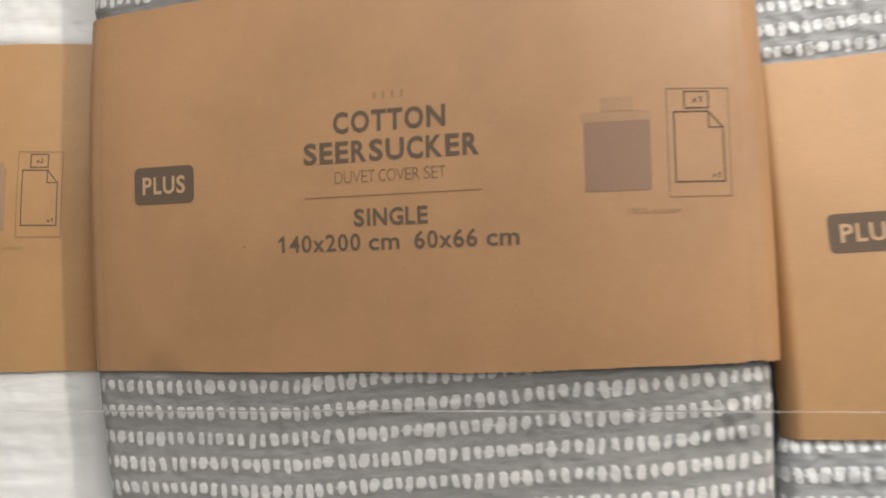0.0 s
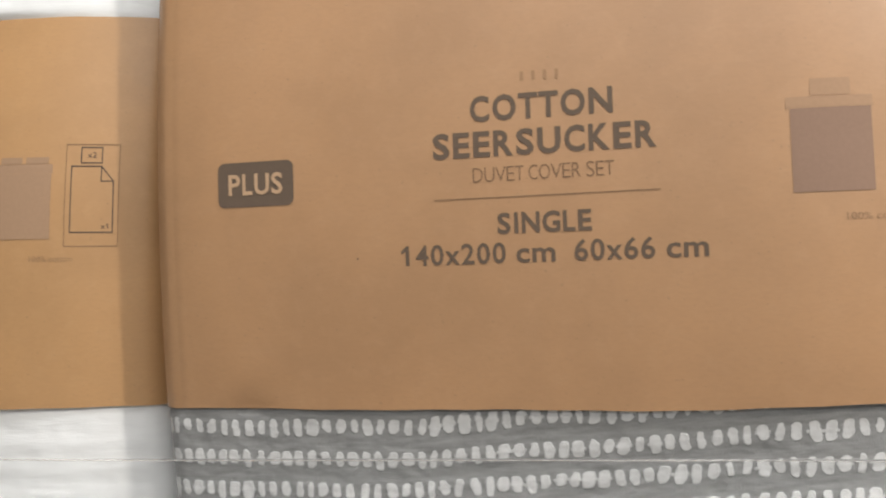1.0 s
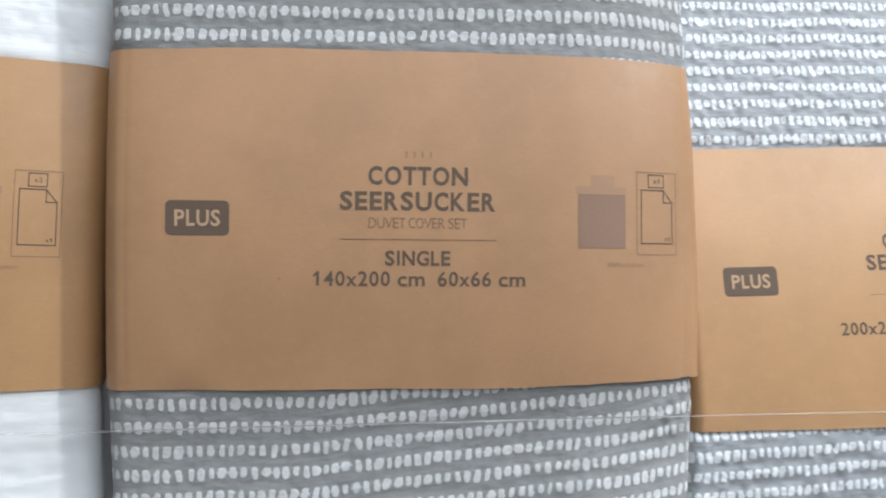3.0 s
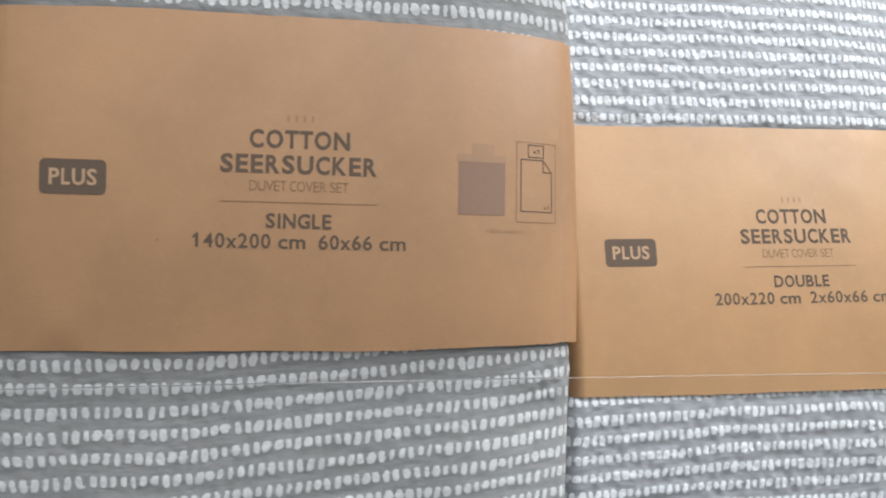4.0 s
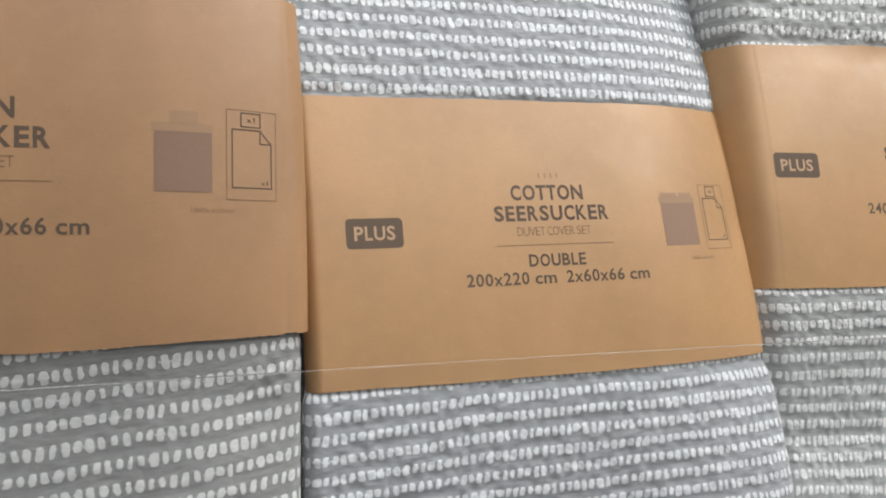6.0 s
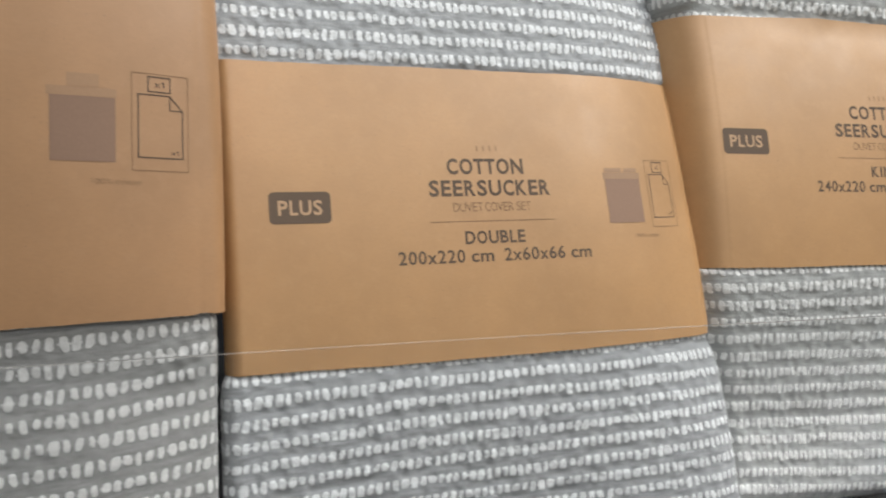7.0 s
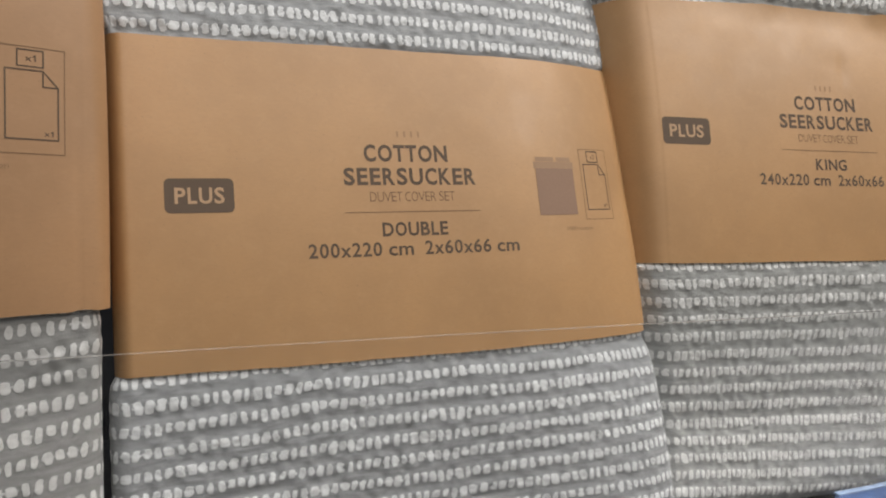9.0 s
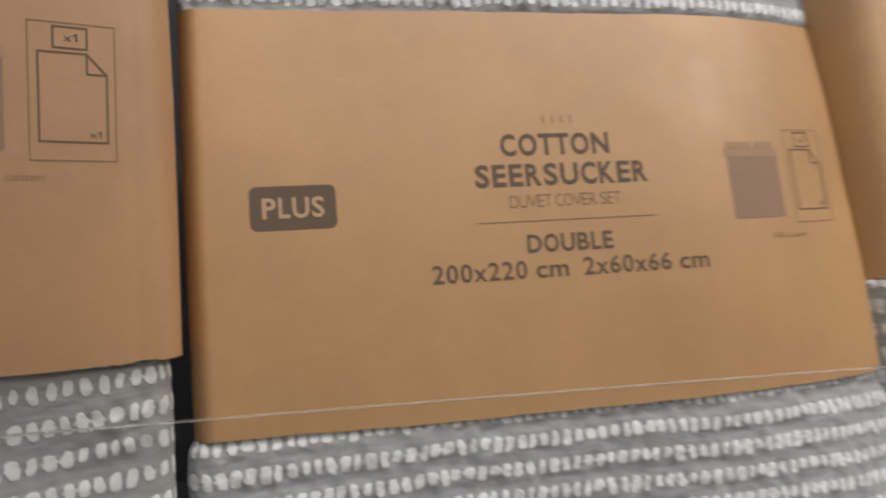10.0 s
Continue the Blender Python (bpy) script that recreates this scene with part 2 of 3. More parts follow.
def lip_strip(name, y0, y1, top_a, top_b, material, label):
    """A long thin panel whose top bows slightly: from top_a (or the shelf where None) up to top_b below the lip's line."""
    verts, faces = [], []
    xs = np.linspace(-0.85, 0.95, 61)
    for x in xs:
        line = LIP_TOP + 0.005 * (x - 0.05) - 0.012 * min(0.35, abs(x + 0.15 - 0.20)) ** 2
        lo = SHELF + 0.0005 if top_a is None else line - top_a
        hi = line - top_b
        verts += [(x, y0, lo), (x, y1, lo), (x, y1, hi), (x, y0, hi)]
    for i in range(len(xs) - 1):
        a, b = 4 * i, 4 * i + 4
        faces += [(a + k, b + k, b + (k + 1) % 4, a + (k + 1) % 4) for k in range(4)]
    last = 4 * (len(xs) - 1)
    faces += [(3, 2, 1, 0), (last, last + 1, last + 2, last + 3)]
    return link_mesh(name, verts, faces, material, unit, label, smooth=False)


lip = lip_strip("acrylic_lip", -0.0105, -0.0085, None, 0.0004, ACRYLIC, "clear acrylic front lip")
lip.visible_shadow = False
top_edge = lip_strip("lip_edge", -0.0106, -0.0084, 0.0003, 0.0, EDGE, "bright polished acrylic edge")
top_edge.visible_shadow = False


# ---- folded duvet cover sets with a paper sleeve ----
def smooth01(t):
    t = np.clip(t, 0.0, 1.0)
    return t * t * (3 - 2 * t)


class Pack:
    """Shape of one folded set. x across, z up from the print's line, y back from the print's plane."""

    def __init__(self, origin, left, right, bend_l, bend_r, r_l, r_r, thick, top, lean, tilt, sleeve, bulge, dents=(), low_l=0.0, low_r=0.0, turn=0.0, twist=0.0, tuck_r=0.0, tuck_l=0.0, barrel=0.75, low_lean=1.0, rest=SHELF, top_r=0.0, taper_r=0.0, high_lean=0.2, crumple=()):
        self.origin, self.left, self.right = origin, left, right
        self.bend_l, self.bend_r, self.r_l, self.r_r = bend_l, bend_r, r_l, r_r
        self.thick, self.top, self.lean, self.tilt = thick, top, lean, tilt
        self.sleeve, self.bulge, self.dents = sleeve, bulge, dents
        self.low_l, self.low_r, self.turn, self.twist, self.tuck_r, self.tuck_l = low_l, low_r, turn, twist, tuck_r, tuck_l
        self.barrel, self.low_lean, self.top_r, self.taper_r, self.high_lean, self.crumple = barrel, low_lean, top_r, taper_r, high_lean, crumple
        self.base = rest - origin[2]

    def bend(self, x):
        xl, al = self.bend_l
        xr, ar = self.bend_r
        return al * np.maximum(0, xl - x) ** 2 + ar * np.maximum(0, x - xr) ** 2

    def slope(self, x, z):
        """How the whole front leans back, turns and twists."""
        near = np.clip(z, -0.2, 0.09)
        up = np.clip(z, -0.092, 0.079) + self.high_lean * np.maximum(z - 0.079, 0) + self.low_lean * np.minimum(z + 0.092, 0)
        return self.lean * up + self.barrel * near * near + self.turn * x + self.twist * (np.minimum(z, 0) + 0.3 * np.maximum(z, 0)) * np.clip(x / 0.158, 0, 1) ** 2

    def dent(self, x, z):
        y = 0.0 * x
        for dx, dz, rx, rz, depth in self.dents:
            y = y + depth * np.exp(-((x - dx) / rx) ** 2 - ((z - dz) / rz) ** 2)
        return y

    def face(self, x, z):
        """y of the sleeve's front at x, z."""
        w_l, w_r = self.left, self.right
        y = self.bend(x) + self.slope(x, z + self.tilt * x) + self.dent(x, z)
        cl = np.clip((-(x) - (w_l - self.r_l)) / self.r_l, 0, 0.999)
        cr = np.clip((x - (w_r - self.r_r)) / self.r_r, 0, 0.999)
        return y + self.r_l * (1 - np.sqrt(1 - cl ** 2)) + self.r_r * (1 - np.sqrt(1 - cr ** 2))

    def ring(self, step, grow):
        """The outline seen from above, as (x, y, nx, ny, front weight), counter-clockwise from the front's left."""
        out = []
        wl, wr = self.left, self.right
        for a in np.linspace(90, 0, 9)[:-1]:
            s, c = math.sin(radians(a)), math.cos(radians(a))
            out.append((-(wl - self.r_l) - self.r_l * s, self.r_l * (1 - c), -s, -c))
        n = max(8, int((wl + wr - self.r_l - self.r_r) / step))
        for x in np.linspace(-(wl - self.r_l), wr - self.r_r, n):
            out.append((x, 0.0, 0.0, -1.0))
        for a in np.linspace(0, 90, 9)[1:]:
            s, c = math.sin(radians(a)), math.cos(radians(a))
            out.append((wr - self.r_r + self.r_r * s, self.r_r * (1 - c), s, -c))
        ring = np.array(out)
        ring[:, 1] += self.bend(ring[:, 0])
        y_end = self.thick
        back = []
        for x in np.linspace(wr - 0.012, -wl + 0.012, 14):
            edge_x = min(1.0, min(wr - x, wl + x) / 0.02)
            back.append((x, y_end + 0.01 * edge_x, 0.0, 1.0))
        ring = np.vstack([ring, np.array(back)])
        ring[:, 0] += ring[:, 2] * grow
        ring[:, 1] += ring[:, 3] * grow
        return ring, len(out)


def make_cloth(pack, thing, material, row, ripple, shear, seed, lift=0.0, pits=0.0, fan=0.0):
    ring, front = pack.ring(0.0017, 0.0)
    z_lo, z_hi = pack.base, pack.top
    zs = np.linspace(z_lo, z_hi, int((z_hi - z_lo) / 0.0015))
    b0, b1 = pack.sleeve
    n, k = len(ring), len(zs)
    X = np.repeat(ring[None, :, 0], k, 0)
    Y = np.repeat(ring[None, :, 1], k, 0)
    NX, NY = np.repeat(ring[None, :, 2], k, 0), np.repeat(ring[None, :, 3], k, 0)
    Z = np.repeat(zs[:, None], n, 1)
    # widening below the sleeve
    below = np.clip((b0 - Z) / 0.11, 0, 1.3)
    X = X + np.where(X > 0, pack.low_r, -pack.low_l) * below * smooth01(np.abs(X) / 0.14)
    # round the top and the bottom
    top_f = np.clip((Z - (z_hi - 0.022)) / 0.022, 0, 1)
    bot_f = np.clip(((z_lo + 0.016) - Z) / 0.016, 0, 1)
    inset = 0.022 * (1 - np.sqrt(1 - top_f ** 2 * 0.999)) + 0.014 * (1 - np.sqrt(1 - bot_f ** 2 * 0.999))
    # cloth coordinates: rows fan a little away from the sleeve
    away = np.maximum(0, b0 - Z)
    steps = np.hypot(np.diff(ring[:, 0]), np.diff(ring[:, 1]))
    arc = np.concatenate([[0], np.cumsum(steps)])
    arc = arc - np.interp(0.0, ring[:front, 0], arc[:front])
    U = np.repeat(arc[None, :], k, 0)
    V = Z - pack.tilt * X - (Z - pack.tilt * X < b0 + 0.003) * (X * (shear[0] + shear[1] * away) + shear[2] * np.maximum(0, X + 0.05) - shear[3])
    V = V + (lift - fan * X) * (Z - pack.tilt * X > 0)
    in_band = smooth01((Z - b0 - pack.tilt * X + 0.003) / 0.006) * smooth01((b1 + pack.tilt * X + 0.003 - Z) / 0.006)
    rng = np.random.RandomState(seed)
    ph = rng.rand(12) * 6.28
    # puckers: each plain stripe has its own uneven run of small tucks
    line = np.floor(V / row + 0.5).astype(int) + 400
    table = rng.rand(900, 260) - 0.5
    at = (U + 0.4) / 0.0046 + (line % 7) * 0.37
    cell = np.clip(at.astype(int), 0, 257)
    f = at - cell
    f = f * f * (3 - 2 * f)
    tuck = table[line % 900, cell] * (1 - f) + table[line % 900, cell + 1] * f
    stripe = 0.5 + 0.5 * np.cos(2 * np.pi * V / row)
    rel = -0.45 * stripe + np.where(Z > 0, 2.1, 1.4) * tuck * stripe ** 1.5 + 0.35 * table[(line * 3 + 1) % 900, cell] * (1 - stripe)
    rel = rel + 0.5 * np.sin(U * 14 + ph[4] + 9 * V) * np.sin(V * 23 + ph[5])
    pit = np.maximum(0, np.cos(2 * np.pi * (U / 0.0104 + table[(line * 5) % 900, 3] + 0.35 * tuck))) ** 2
    rel = rel - pits * np.where(Z > 0, 1.0, 0.55) * pit * (1 - stripe) ** 2
    slack = pack.bulge * (1 - np.exp(-np.maximum(0, np.maximum(b0 - Z, Z - b1)) / 0.007))
    off = (1 - in_band) * (ripple * rel * (1 - 0.75 * np.abs(NX)) + slack) - inset - 0.0006 * in_band
    for cx, cz, rx, rz, height in pack.crumple:
        off = off + height * np.exp(-((X - cx) / rx) ** 2 - ((Z - cz) / rz) ** 2) * (np.abs(np.sin(X * 330 + Z * 210)) + np.abs(np.sin(Z * 360 - X * 130)))
    sunk = in_band * np.maximum(0, pack.dent(X, Z)) * (NY < 0)
    X, Y = X + NX * off - (pack.tuck_r + pack.top_r * smooth01((Z - b1) / 0.05)) * smooth01(X / 0.14) + pack.tuck_l * smooth01(-X / 0.14) - pack.tilt * Z, Y + NY * off + pack.slope(X, Z) + sunk - (1 - in_band) * 0.65 * pack.bend(X) * (X < 0) * (NY < 0.5)
    verts = np.stack([X, Y, Z - z_lo], -1).reshape(-1, 3)
    uv = np.stack([U, V], -1).reshape(-1, 2)
    faces = [(i * n + j, i * n + (j + 1) % n, (i + 1) * n + (j + 1) % n, (i + 1) * n + j) for i in range(k - 1) for j in range(n)]
    faces.append(tuple(range(n - 1, -1, -1)))
    faces.append(tuple((k - 1) * n + j for j in range(n)))
    return link_mesh("folded_cover", verts, faces, material, thing, "", uv)


def make_sleeve(pack, thing, material, seed, notch=()):
    """A board sleeve of 0.6 mm, open above and below, with a slightly uneven cut edge."""
    b0, b1 = pack.sleeve
    k = 26
    rng = np.random.RandomState(seed)
    ph = rng.rand(8) * 6.28
    shells = []
    for grow in (0.0016, 0.0010):
        ring, front = pack.ring(0.0015, grow)
        n = len(ring)
        rows = []
        for i in range(k):
            f = i / (k - 1)
            x, y = ring[:, 0], ring[:, 1]
            lo = b0 + 0.0002 * np.sin(x * 60 + ph[0]) + 0.0001 * np.sin(x * 210 + ph[1])
            hi = b1 + 0.0002 * np.sin(x * 50 + ph[2]) + 0.0001 * np.sin(x * 190 + ph[3])
            for nx, nw, nd, at_top in notch:
                g = nd * np.exp(-((x - nx) / nw) ** 4)
                if at_top:
                    hi = hi - g
                else:
                    lo = lo + g
            z = lo + (hi - lo) * f
            z_t = z + pack.tilt * x
            isfront = np.arange(n) < front
            y = y + pack.slope(x, z_t) + np.where(isfront, pack.dent(x, z), 0.0)
            drawn_in = pack.taper_r * f ** 2.5 * smooth01((x - 0.147) / 0.010)
            rows.append(np.stack([x - pack.tilt * z - drawn_in, y, z_t - pack.base], -1))
        shells.append(np.array(rows))
    n = shells[0].shape[1]
    verts = np.concatenate([shells[0].reshape(-1, 3), shells[1].reshape(-1, 3)])
    half = k * n
    faces = []
    for i in range(k - 1):
        for j in range(n):
            a, b = i * n + j, i * n + (j + 1) % n
            faces.append((a, b, b + n, a + n))
            faces.append((half + a + n, half + b + n, half + b, half + a))
    # the cut edges, on vertices of their own so that they shade crisply
    top = (k - 1) * n
    rim = np.concatenate([verts[half:half + n], verts[:n], verts[top:top + n], verts[half + top:half + top + n]])
    start = len(verts)
    verts = np.concatenate([verts, rim])
    for j in range(n):
        a, b = start + j, start + (j + 1) % n
        faces.append((a, b, b + n, a + n))
        faces.append((a + 2 * n, b + 2 * n, b + 3 * n, a + 3 * n))
    ob = link_mesh("paper_sleeve", verts, faces, material, thing, "brown kraft board sleeve with dark print")
    ob.data.polygons.foreach_set("use_smooth", [True] * ((k - 1) * n * 2) + [False] * (2 * n))
    return ob


def text_outline(words, width, height, weight, spacing=1.0):
    """Flat triangles of a line of words, its base at 0 and its middle at 0, sized in metres."""
    curve = bpy.data.curves.new("words", "FONT")
    curve.body, curve.size, curve.offset, curve.resolution_u = words, 1.0, weight, 3
    curve.space_character, curve.fill_mode = spacing, "FRONT"
    ob = bpy.data.objects.new("words", curve)
    scene.collection.objects.link(ob)
    bpy.context.view_layer.update()
    me = bpy.data.meshes.new_from_object(ob.evaluated_get(bpy.context.evaluated_depsgraph_get()))
    v = np.array([tuple(p.co)[:2] for p in me.vertices])
    f = [tuple(p.vertices) for p in me.polygons]
    bpy.data.objects.remove(ob)
    bpy.data.curves.remove(curve)
    bpy.data.meshes.remove(me)
    if not width:
        return v, f
    lo, hi = v.min(0), v.max(0)
    v[:, 0] = (v[:, 0] - (lo[0] + hi[0]) / 2) * width / (hi[0] - lo[0])
    v[:, 1] = (v[:, 1] - lo[1]) * height / (hi[1] - lo[1])
    return v, f


def grid_patch(x0, x1, z0, z1, step=0.002):
    nx, nz = max(2, int((x1 - x0) / step) + 2), max(2, int((z1 - z0) / step) + 2)
    v = np.array([(x, z) for z in np.linspace(z0, z1, nz) for x in np.linspace(x0, x1, nx)])
    f = [(j * nx + i, j * nx + i + 1, (j + 1) * nx + i + 1, (j + 1) * nx + i) for j in range(nz - 1) for i in range(nx - 1)]
    return v, f


def join_flat(pieces):
    vs, fs, base = [], [], 0
    for v, f in pieces:
        vs.append(v)
        fs += [tuple(i + base for i in q) for q in f]
        base += len(v)
    return np.concatenate(vs), fs


def outline(points, width, closed=True):
    """A thin drawn line through flat points."""
    out = []
    pts = [np.array(p, float) for p in points]
    pairs = list(zip(pts, pts[1:] + pts[:1])) if closed else list(zip(pts, pts[1:]))
    for a, b in pairs:
        d = (b - a) / np.linalg.norm(b - a)
        nrm = np.array((-d[1], d[0])) * width / 2
        a2, b2 = a - d * width / 2, b + d * width / 2
        m = max(2, int(np.linalg.norm(b - a) / 0.004) + 2)
        line = [a2 + (b2 - a2) * t for t in np.linspace(0, 1, m)]
        v = np.array([p + s * nrm for p in line for s in (-1, 1)])
        f = [(2 * i, 2 * i + 2, 2 * i + 3, 2 * i + 1) for i in range(m - 1)]
        out.append((v, f))
    return join_flat(out)


def rounded_rect(cx, cz, w, h, r):
    """A filled plate with round corners, in upright strips so that it can follow a bend."""
    xs = [-w / 2 + r * (1 - math.cos(radians(a))) for a in range(0, 91, 15)]
    xs += list(np.linspace(-w / 2 + r, w / 2 - r, 12))[1:-1] + [-x for x in reversed(xs)]
    pts = []
    for x in xs:
        d = max(0.0, abs(x) - (w / 2 - r))
        top = h / 2 - r + math.sqrt(max(0.0, r * r - d * d))
        pts += [(cx + x, cz - top), (cx + x, cz + top)]
    faces = [(2 * i, 2 * i + 2, 2 * i + 3, 2 * i + 1) for i in range(len(xs) - 1)]
    return np.array(pts), faces


def lay(pack, sleeve, name, flat, material, scale, lift=0.00014, label=""):
    """Lays flat print on the sleeve's face."""
    v, f = flat
    x, z = v[:, 0] * scale, v[:, 1] * scale
    y = pack.face(x, z) - 0.0016 - lift
    zt = z + pack.tilt * x
    verts = np.stack([x - pack.tilt * z, y, zt - pack.base], -1)
    # keep every face turned to the front
    out = []
    for q in f:
        a, b, c = (verts[i] for i in q[:3])
        area = sum(verts[q[i]][0] * verts[q[(i + 1) % len(q)]][2] - verts[q[(i + 1) % len(q)]][0] * verts[q[i]][2] for i in range(len(q)))
        out.append(q if area > 0 else q[::-1])
    return link_mesh(name, verts, out, material, sleeve, label, smooth=False)


ADVANCE = {"A": 0.61, "B": 0.60, "C": 0.60, "D": 0.69, "E": 0.53, "G": 0.68, "I": 0.28, "K": 0.61, "L": 0.49, "N": 0.69, "O": 0.71,
           "P": 0.57, "R": 0.59, "S": 0.54, "T": 0.53, "U": 0.68, "V": 0.62, " ": 0.22}
NUMERIC = {"c": 0.556, "m": 0.889, "x": 0.556, " ": 0.278}
GLYPHS = {}


def glyph(ch, weight):
    """One letter's flat triangles in the font's own units."""
    if (ch, weight) not in GLYPHS:
        if ch == "1":
            v = np.array([(0.20, 0.0), (0.34, 0.0), (0.34, 0.70), (0.23, 0.70), (0.20, 0.50), (0.20, 0.62), (0.04, 0.52), (0.04, 0.41)])
            f = [(0, 1, 2, 3, 5, 4), (4, 5, 6, 7), (5, 3, 6)]
        else:
            v, f = text_outline(ch, 0, 0, weight)
        GLYPHS[ch, weight] = (v, f)
    v, f = GLYPHS[ch, weight]
    return v.copy(), f


def letter_line(words, width, height, weight, numeric=False):
    """A line of words set letter by letter with the advances of a humanist or a plain grotesque face."""
    cap = glyph("0" if numeric else "H", weight)[0][:, 1].max()
    out, at = [], 0.0
    for ch in words:
        adv = NUMERIC.get(ch, 0.556) if numeric else ADVANCE[ch]
        if ch != " ":
            v, f = glyph(ch, weight)
            side = {"T": 0.015, "V": 0.005, "x": 0.012, "I": 0.075, "1": 0.10}.get(ch, 0.045)
            lo, hi = v[:, 0].min(), v[:, 0].max()
            left, wide = (at + 0.07, adv * 0.52) if ch == "1" else (at + side, adv - 2 * side)
            v[:, 0] = left + (v[:, 0] - lo) * wide / (hi - lo)
            out.append((v, f))
        at += adv
    v, f = join_flat(out)
    lo, hi = v[:, 0].min(), v[:, 0].max()
    v[:, 0] = (v[:, 0] - (lo + hi) / 2) * width / (hi - lo)
    v[:, 1] *= height / cap
    return v, f


def by_letter(flat, gap=0.00002):
    """Splits a line of words into its letters, at the gaps between them."""
    v, f = flat
    spans = sorted((min(v[i][0] for i in q), max(v[i][0] for i in q)) for q in f)
    letters, end = [], None
    for lo, hi in spans:
        if end is None or lo - end > gap:
            letters.append([lo, hi])
        letters[-1][1] = end = max(hi, letters[-1][1])
    out = []
    for lo, hi in letters:
        faces = [q for q in f if lo - 1e-6 <= v[q[0]][0] <= hi + 1e-6]
        used = sorted({i for q in faces for i in q})
        at = {i: n for n, i in enumerate(used)}
        out.append((v[used], [tuple(at[i] for i in q) for q in faces]))
    return out


def make_print(pack, sleeve, size_word, dims, dims_width, pillows, scale, words=True, badge=0.0316, cotton=0.0515, shift=0.0, badge_x=-0.1097, bed_x=0.0, seer=0.0790, squeeze=1.0, bed_ink=None):
    """The sleeve's printing: badge, headings, sizes and the two small pictures."""
    if words:
        lay(pack, sleeve, "badge", rounded_rect(badge_x - (badge - 0.0316) * 0.5, -0.0053, badge, 0.0176, 0.0028), INK, scale, 0.00012, "dark grey rounded badge")
        v, f = letter_line("PLUS", badge * 0.715, 0.0080, 0.022)
        for letter in by_letter((v + (badge_x - (badge - 0.0316) * 0.5, -0.0092), f)):
            lay(pack, sleeve, "badge_letter", letter, BARE, scale, 0.00026)
        # a short line of faint marks over the heading
        for x in (-0.0047, -0.0005, 0.0037, 0.0079):
            lay(pack, sleeve, "small_mark", grid_patch(x - 0.0006, x + 0.0006, 0.0268, 0.0302), INK_WISP, scale)
        for name, line, width, height, base, weight, ink in (
            ("heading_letter", "COTTON", cotton, 0.0092, 0.0131, 0.029, INK),
            ("heading_letter", "SEERSUCKER", seer, 0.0092, 0.0, 0.029, INK),
            ("subheading_letter", "DUVET COVER SET", 0.0507, 0.0054, -0.0096, -0.012, INK_THIN),
            ("size_letter", size_word[0], size_word[1], 0.0074, -0.0285, 0.026, INK),
        ):
            v, f = letter_line(line, width, height, weight)
            for letter in by_letter((v + (0.0016 if line != "COTTON" else 0.0016 + shift, base), f)):
                lay(pack, sleeve, name, letter, ink, scale)
        v, f = letter_line(dims, dims_width, 0.0075, 0.017, True)
        for letter in by_letter((v + (0.0030, -0.0392), f)):
            lay(pack, sleeve, "measurement_character", letter, INK, scale)
        lay(pack, sleeve, "rule", grid_patch(-0.0385, 0.0425, -0.01555, -0.01515), INK_THIN, scale)
    def icon(name, flat, ink):
        v = flat[0].copy()
        v[:, 0] = 0.144 - (0.144 - v[:, 0]) * squeeze
        lay(pack, sleeve, name, (v, flat[1]), ink, scale)

    # picture of a made bed, paler pillows over a mauve cover
    head_ink = INK_PALE if pillows == 1 else INK_LIGHT
    icon("bed_picture", grid_patch(0.0857 + bed_x, 0.1120, -0.0190, 0.0095), bed_ink or INK_MAUVE)
    icon("bed_fold", join_flat([grid_patch(0.0845 + bed_x, 0.1125, 0.0100, 0.0135), outline([(0.0845 + bed_x, 0.0098), (0.1125, 0.0098)], 0.0005, False)]), head_ink)
    if pillows == 1:
        heads = [grid_patch(0.0925, 0.1055, 0.0137, 0.0195)]
    else:
        heads = [grid_patch(0.0862 + bed_x, 0.0972, 0.0137, 0.0165), grid_patch(0.0992, 0.1105, 0.0137, 0.0165)]
    for head in heads:
        icon("pillow_picture", head, head_ink)
    # line drawing of the contents
    icon("contents_frame", outline([(0.1188, -0.0222), (0.1432, -0.0222), (0.1432, 0.0221), (0.1188, 0.0221)], 0.00035), INK_THIN)
    cover_lines = join_flat([
        outline([(0.1215, -0.0162), (0.1408, -0.0162), (0.1408, 0.0060), (0.1352, 0.0125), (0.1215, 0.0125)], 0.0006),
        outline([(0.1352, 0.0125), (0.1352, 0.0060), (0.1408, 0.0060)], 0.00055, False),
    ])
    icon("cover_drawing", cover_lines, INK)
    icon("pillow_drawing", outline([(0.1258, 0.0140), (0.1353, 0.0140), (0.1353, 0.0208), (0.1258, 0.0208)], 0.0006), INK)
    v, f = letter_line("x%d" % pillows, 0.0040, 0.0026, 0.004, True)
    for letter in by_letter((v + (0.1307, 0.0162), f)):
        icon("count_character", letter, INK)
    v, f = letter_line("x1", 0.0034, 0.0022, 0.004, True)
    for letter in by_letter((v + (0.1373, -0.0147), f)):
        icon("count_character", letter, INK)
    v, f = text_outline("100% cotton", 0.0205, 0.0024, -0.005)
    icon("fibre_line", (v + (0.1125, -0.0287), f), INK_FAINT)


def duvet_set(pack, cloth, row, ripple, shear, seed, board, label, notch=(), lift=0.0, pits=0.0, fan=0.0):
    thing = tagged(new("duvet_cover_set"), label, "bedding", "duvet cover sets on the shelf")
    x, y, z = pack.origin
    thing.location = (x, y, z + pack.base)
    make_cloth(pack, thing, cloth, row, ripple, shear, seed, lift, pits, fan)
    return thing, make_sleeve(pack, thing, board, seed, notch)


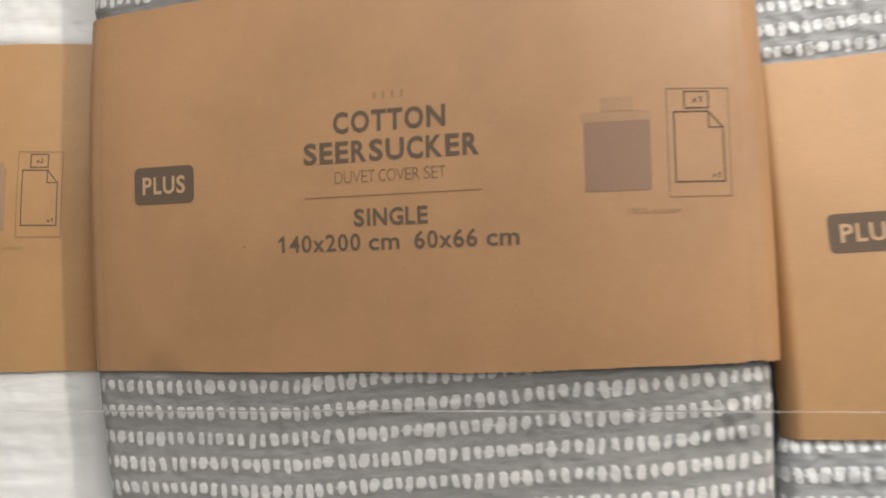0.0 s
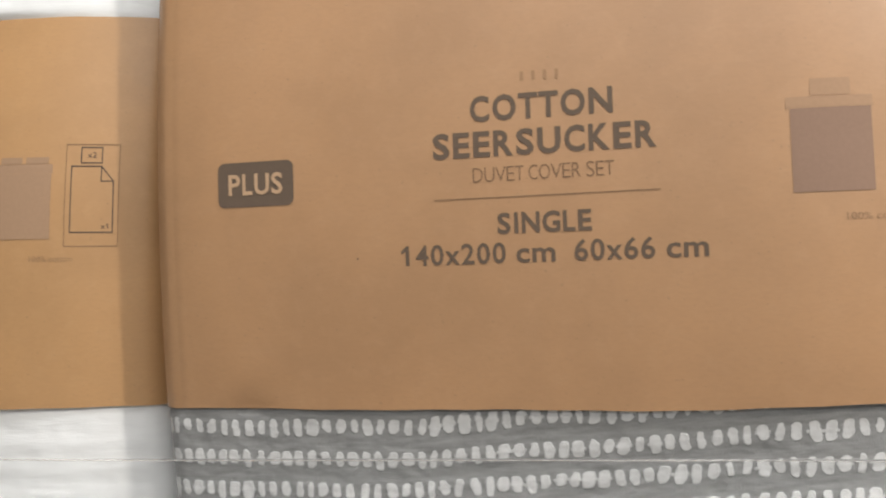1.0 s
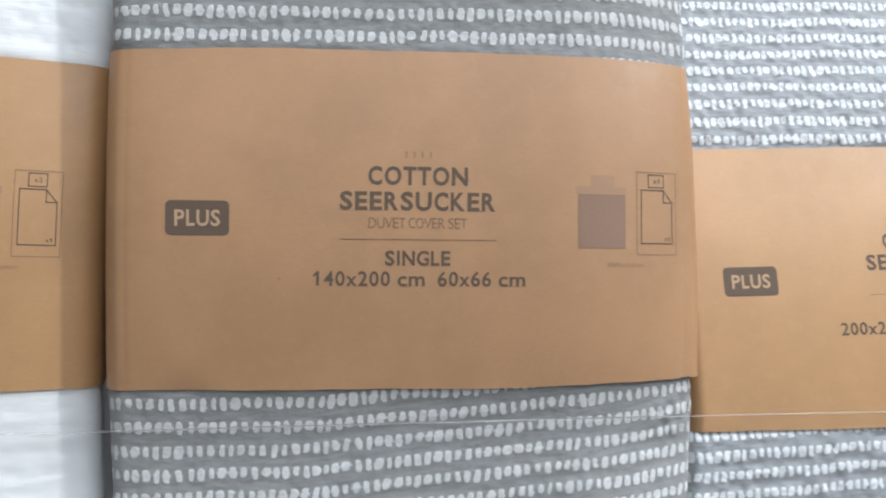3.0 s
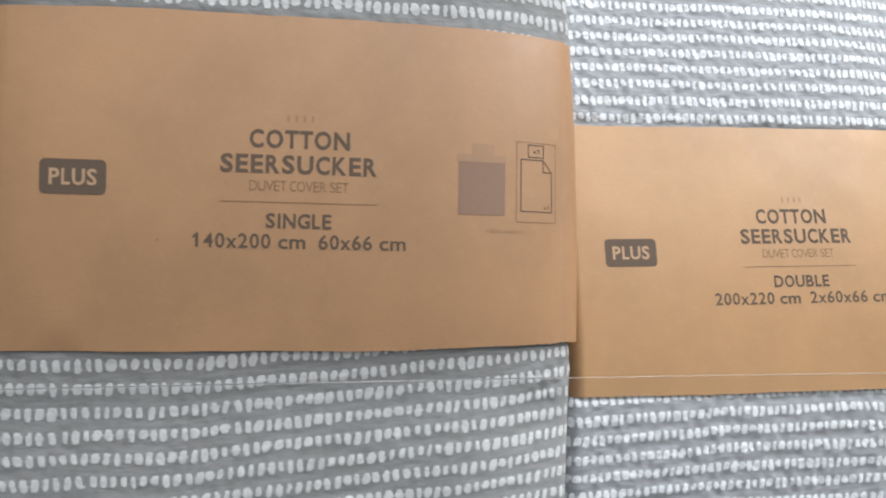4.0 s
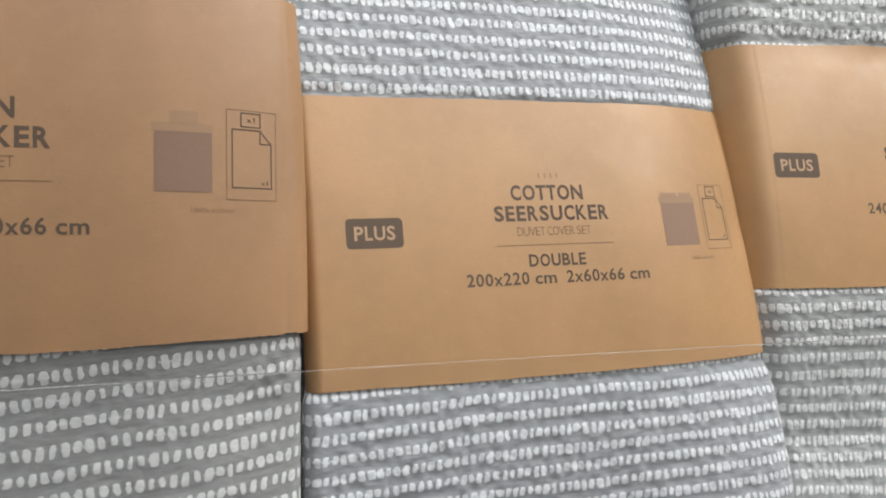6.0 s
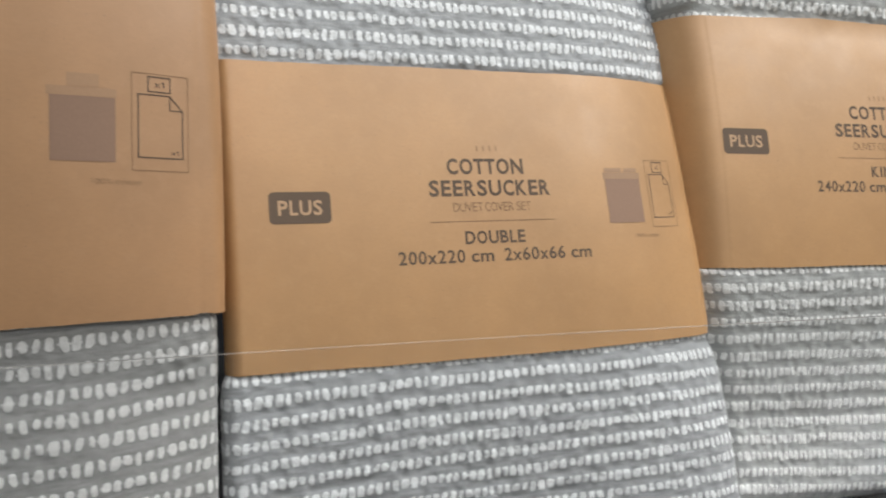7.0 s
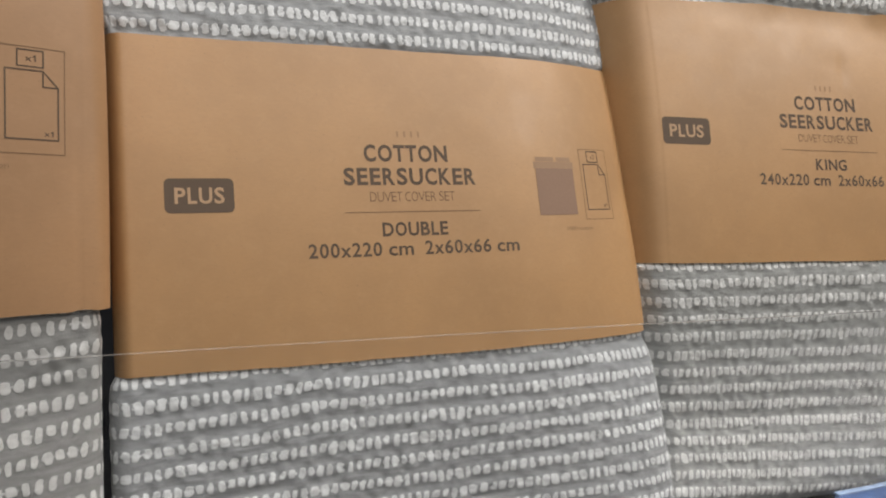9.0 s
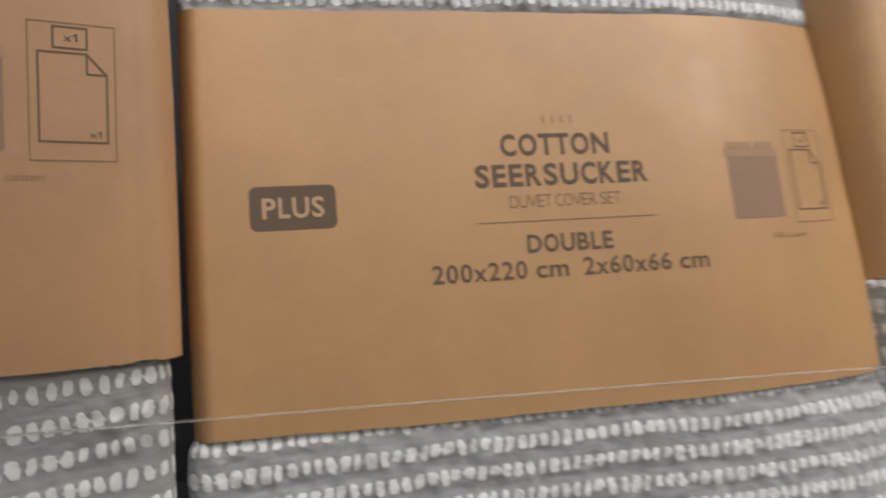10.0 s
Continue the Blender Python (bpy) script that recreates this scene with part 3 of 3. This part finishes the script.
single = Pack((0.0, 0.0, H), 0.1568, 0.1590, (-0.12, 2.0), (0.080, 3.3), 0.010, 0.006, 0.055, 0.17, 0.0, -0.0, (-0.0930, 0.0828), 0.0,
              dents=((-0.118, -0.096, 0.012, 0.007, 0.0014), (0.150, -0.095, 0.004, 0.003, 0.0020), (-0.08, 0.06, 0.05, 0.04, 0.0008), (-0.1465, 0.0, 0.0013, 1.0, 0.0004), (0.1485, 0.0, 0.0013, 1.0, 0.0004)), twist=0.08, tuck_r=0.0025, low_r=0.001, barrel=0.56, top_r=0.0035, taper_r=0.0042, crumple=((0.144, -0.110, 0.013, 0.014, 0.0012),))
thing, sleeve = duvet_set(single, CLOTH_A, 0.0121, 0.0005, (0.0033, 0.312, 0.082, -0.0031), 1, KRAFT,
                          "grey dotted seersucker single duvet cover set in a brown sleeve", ((0.150, 0.004, 0.0008, False), (0.20, 0.12, 0.0037, False), (-0.20, 0.10, 0.0030, True)), 0.0, 0.0, 0.019)
make_print(single, sleeve, ("SINGLE", 0.0337), "140x200 cm  60x66 cm", 0.1096, 1, 1.0, seer=0.0802)

double = Pack((0.3115, 0.0455, H - 0.0290), 0.1505, 0.1605, (-0.1440, 150.0), (0.048, 1.9), 0.004, 0.012, 0.085, 0.20, 0.20, 0.030, (-0.0925, 0.0760), 0.0036,
              dents=((-0.02, -0.10, 0.06, 0.02, -0.0006), (-0.10, 0.055, 0.03, 0.02, 0.0006)), low_r=0.024, top_r=-0.006, tuck_l=-0.0015, barrel=0.75, twist=0.10, low_lean=0.45, high_lean=1.7)
thing, sleeve = duvet_set(double, CLOTH_B, 0.0115, 0.0014, (0.030, -0.038, -0.039, 0.0035), 2, KRAFT_GOLD,
                          "grey dotted seersucker double duvet cover set in a brown sleeve", ((-0.20, 0.13, 0.0016, False),), 0.0040, 1.3)
make_print(double, sleeve, ("DOUBLE", 0.0390), "200x220 cm  2x60x66 cm", 0.1255, 2, 0.97, badge=0.0342, cotton=0.0500, shift=-0.002, badge_x=-0.1125, bed_x=-0.003)

king = Pack((0.6180, 0.0488, H + 0.0170), 0.1535, 0.1900, (-0.130, 25.0), (0.120, 3.0), 0.020, 0.015, 0.110, 0.17, 0.17, 0.006, (-0.0910, 0.0870), 0.0030,
            dents=((0.00, 0.080, 0.030, 0.008, 0.0007), (0.014, 0.047, 0.010, 0.003, 0.0012), (0.022, 0.043, 0.004, 0.006, 0.0012), (-0.03, 0.088, 0.010, 0.006, -0.0007), (0.062, 0.086, 0.014, 0.007, -0.0026), (0.085, 0.078, 0.012, 0.008, 0.0020), (-0.1385, 0.0, 0.0012, 1.0, 0.0007), (-0.132, 0.0, 0.0012, 1.0, 0.0005)), low_l=-0.020, turn=-0.085, low_lean=0.0, barrel=0.55)
thing, sleeve = duvet_set(king, CLOTH_C, 0.0126, 0.0014, (0.0106, -0.5475, 0.0, -0.0031), 3, KRAFT_GOLD,
                          "grey dotted seersucker king duvet cover set, sleeve's top edge creased", ((0.015, 0.03, 0.0012, True), (0.052, 0.007, 0.0011, True), (-0.022, 0.012, 0.0006, True), (-0.20, 0.13, 0.0045, True)), 0.0, 1.3)
make_print(king, sleeve, ("KING", 0.0260), "240x220 cm  2x60x66 cm", 0.1215, 2, 1.0, badge=0.0355)

white = Pack((-0.3265, 0.0070, H - 0.001), 0.1590, 0.1590, (-0.12, 2.0), (0.080, 3.3), 0.010, 0.008, 0.075, 0.19, 0.05, -0.018, (-0.0915, 0.0810), 0.0008,
             dents=((0.09, -0.090, 0.03, 0.010, -0.0010), (0.04, 0.075, 0.08, 0.035, 0.004)))
thing, sleeve = duvet_set(white, CLOTH_W, 0.0113, 0.0004, (0.0, 0.0, 0.0, 0.0), 4, KRAFT_GOLD,
                          "white seersucker duvet cover set in a brown kraft sleeve")
make_print(white, sleeve, ("", 0.0), "", 0.13, 2, 1.0, words=False, squeeze=0.86, bed_ink=INK_LIGHT)
v, f = letter_line("cm", 0.0165, 0.0075 * 0.72, 0.012, True)
for letter in by_letter((v + (0.0612, -0.0392), f)):
    lay(white, sleeve, "measurement_character", letter, INK, 1.0)

# ---- a small blue holder standing on the shelf in front of the last set ----
holder = tagged(new("label_holder"), "pale blue plastic label holder on the shelf", "holder")
holder.location = (0.72, 0.03, SHELF)
box_mesh("plate", -0.098, 0.12, -0.002, 0.002, 0.0, 0.0135, BLUE, holder, 0.0015)
box_mesh("rim", -0.098, 0.12, -0.0028, 0.0028, 0.0135, 0.0150, BLUE_RIM, holder, 0.0006, "lighter clear rim")
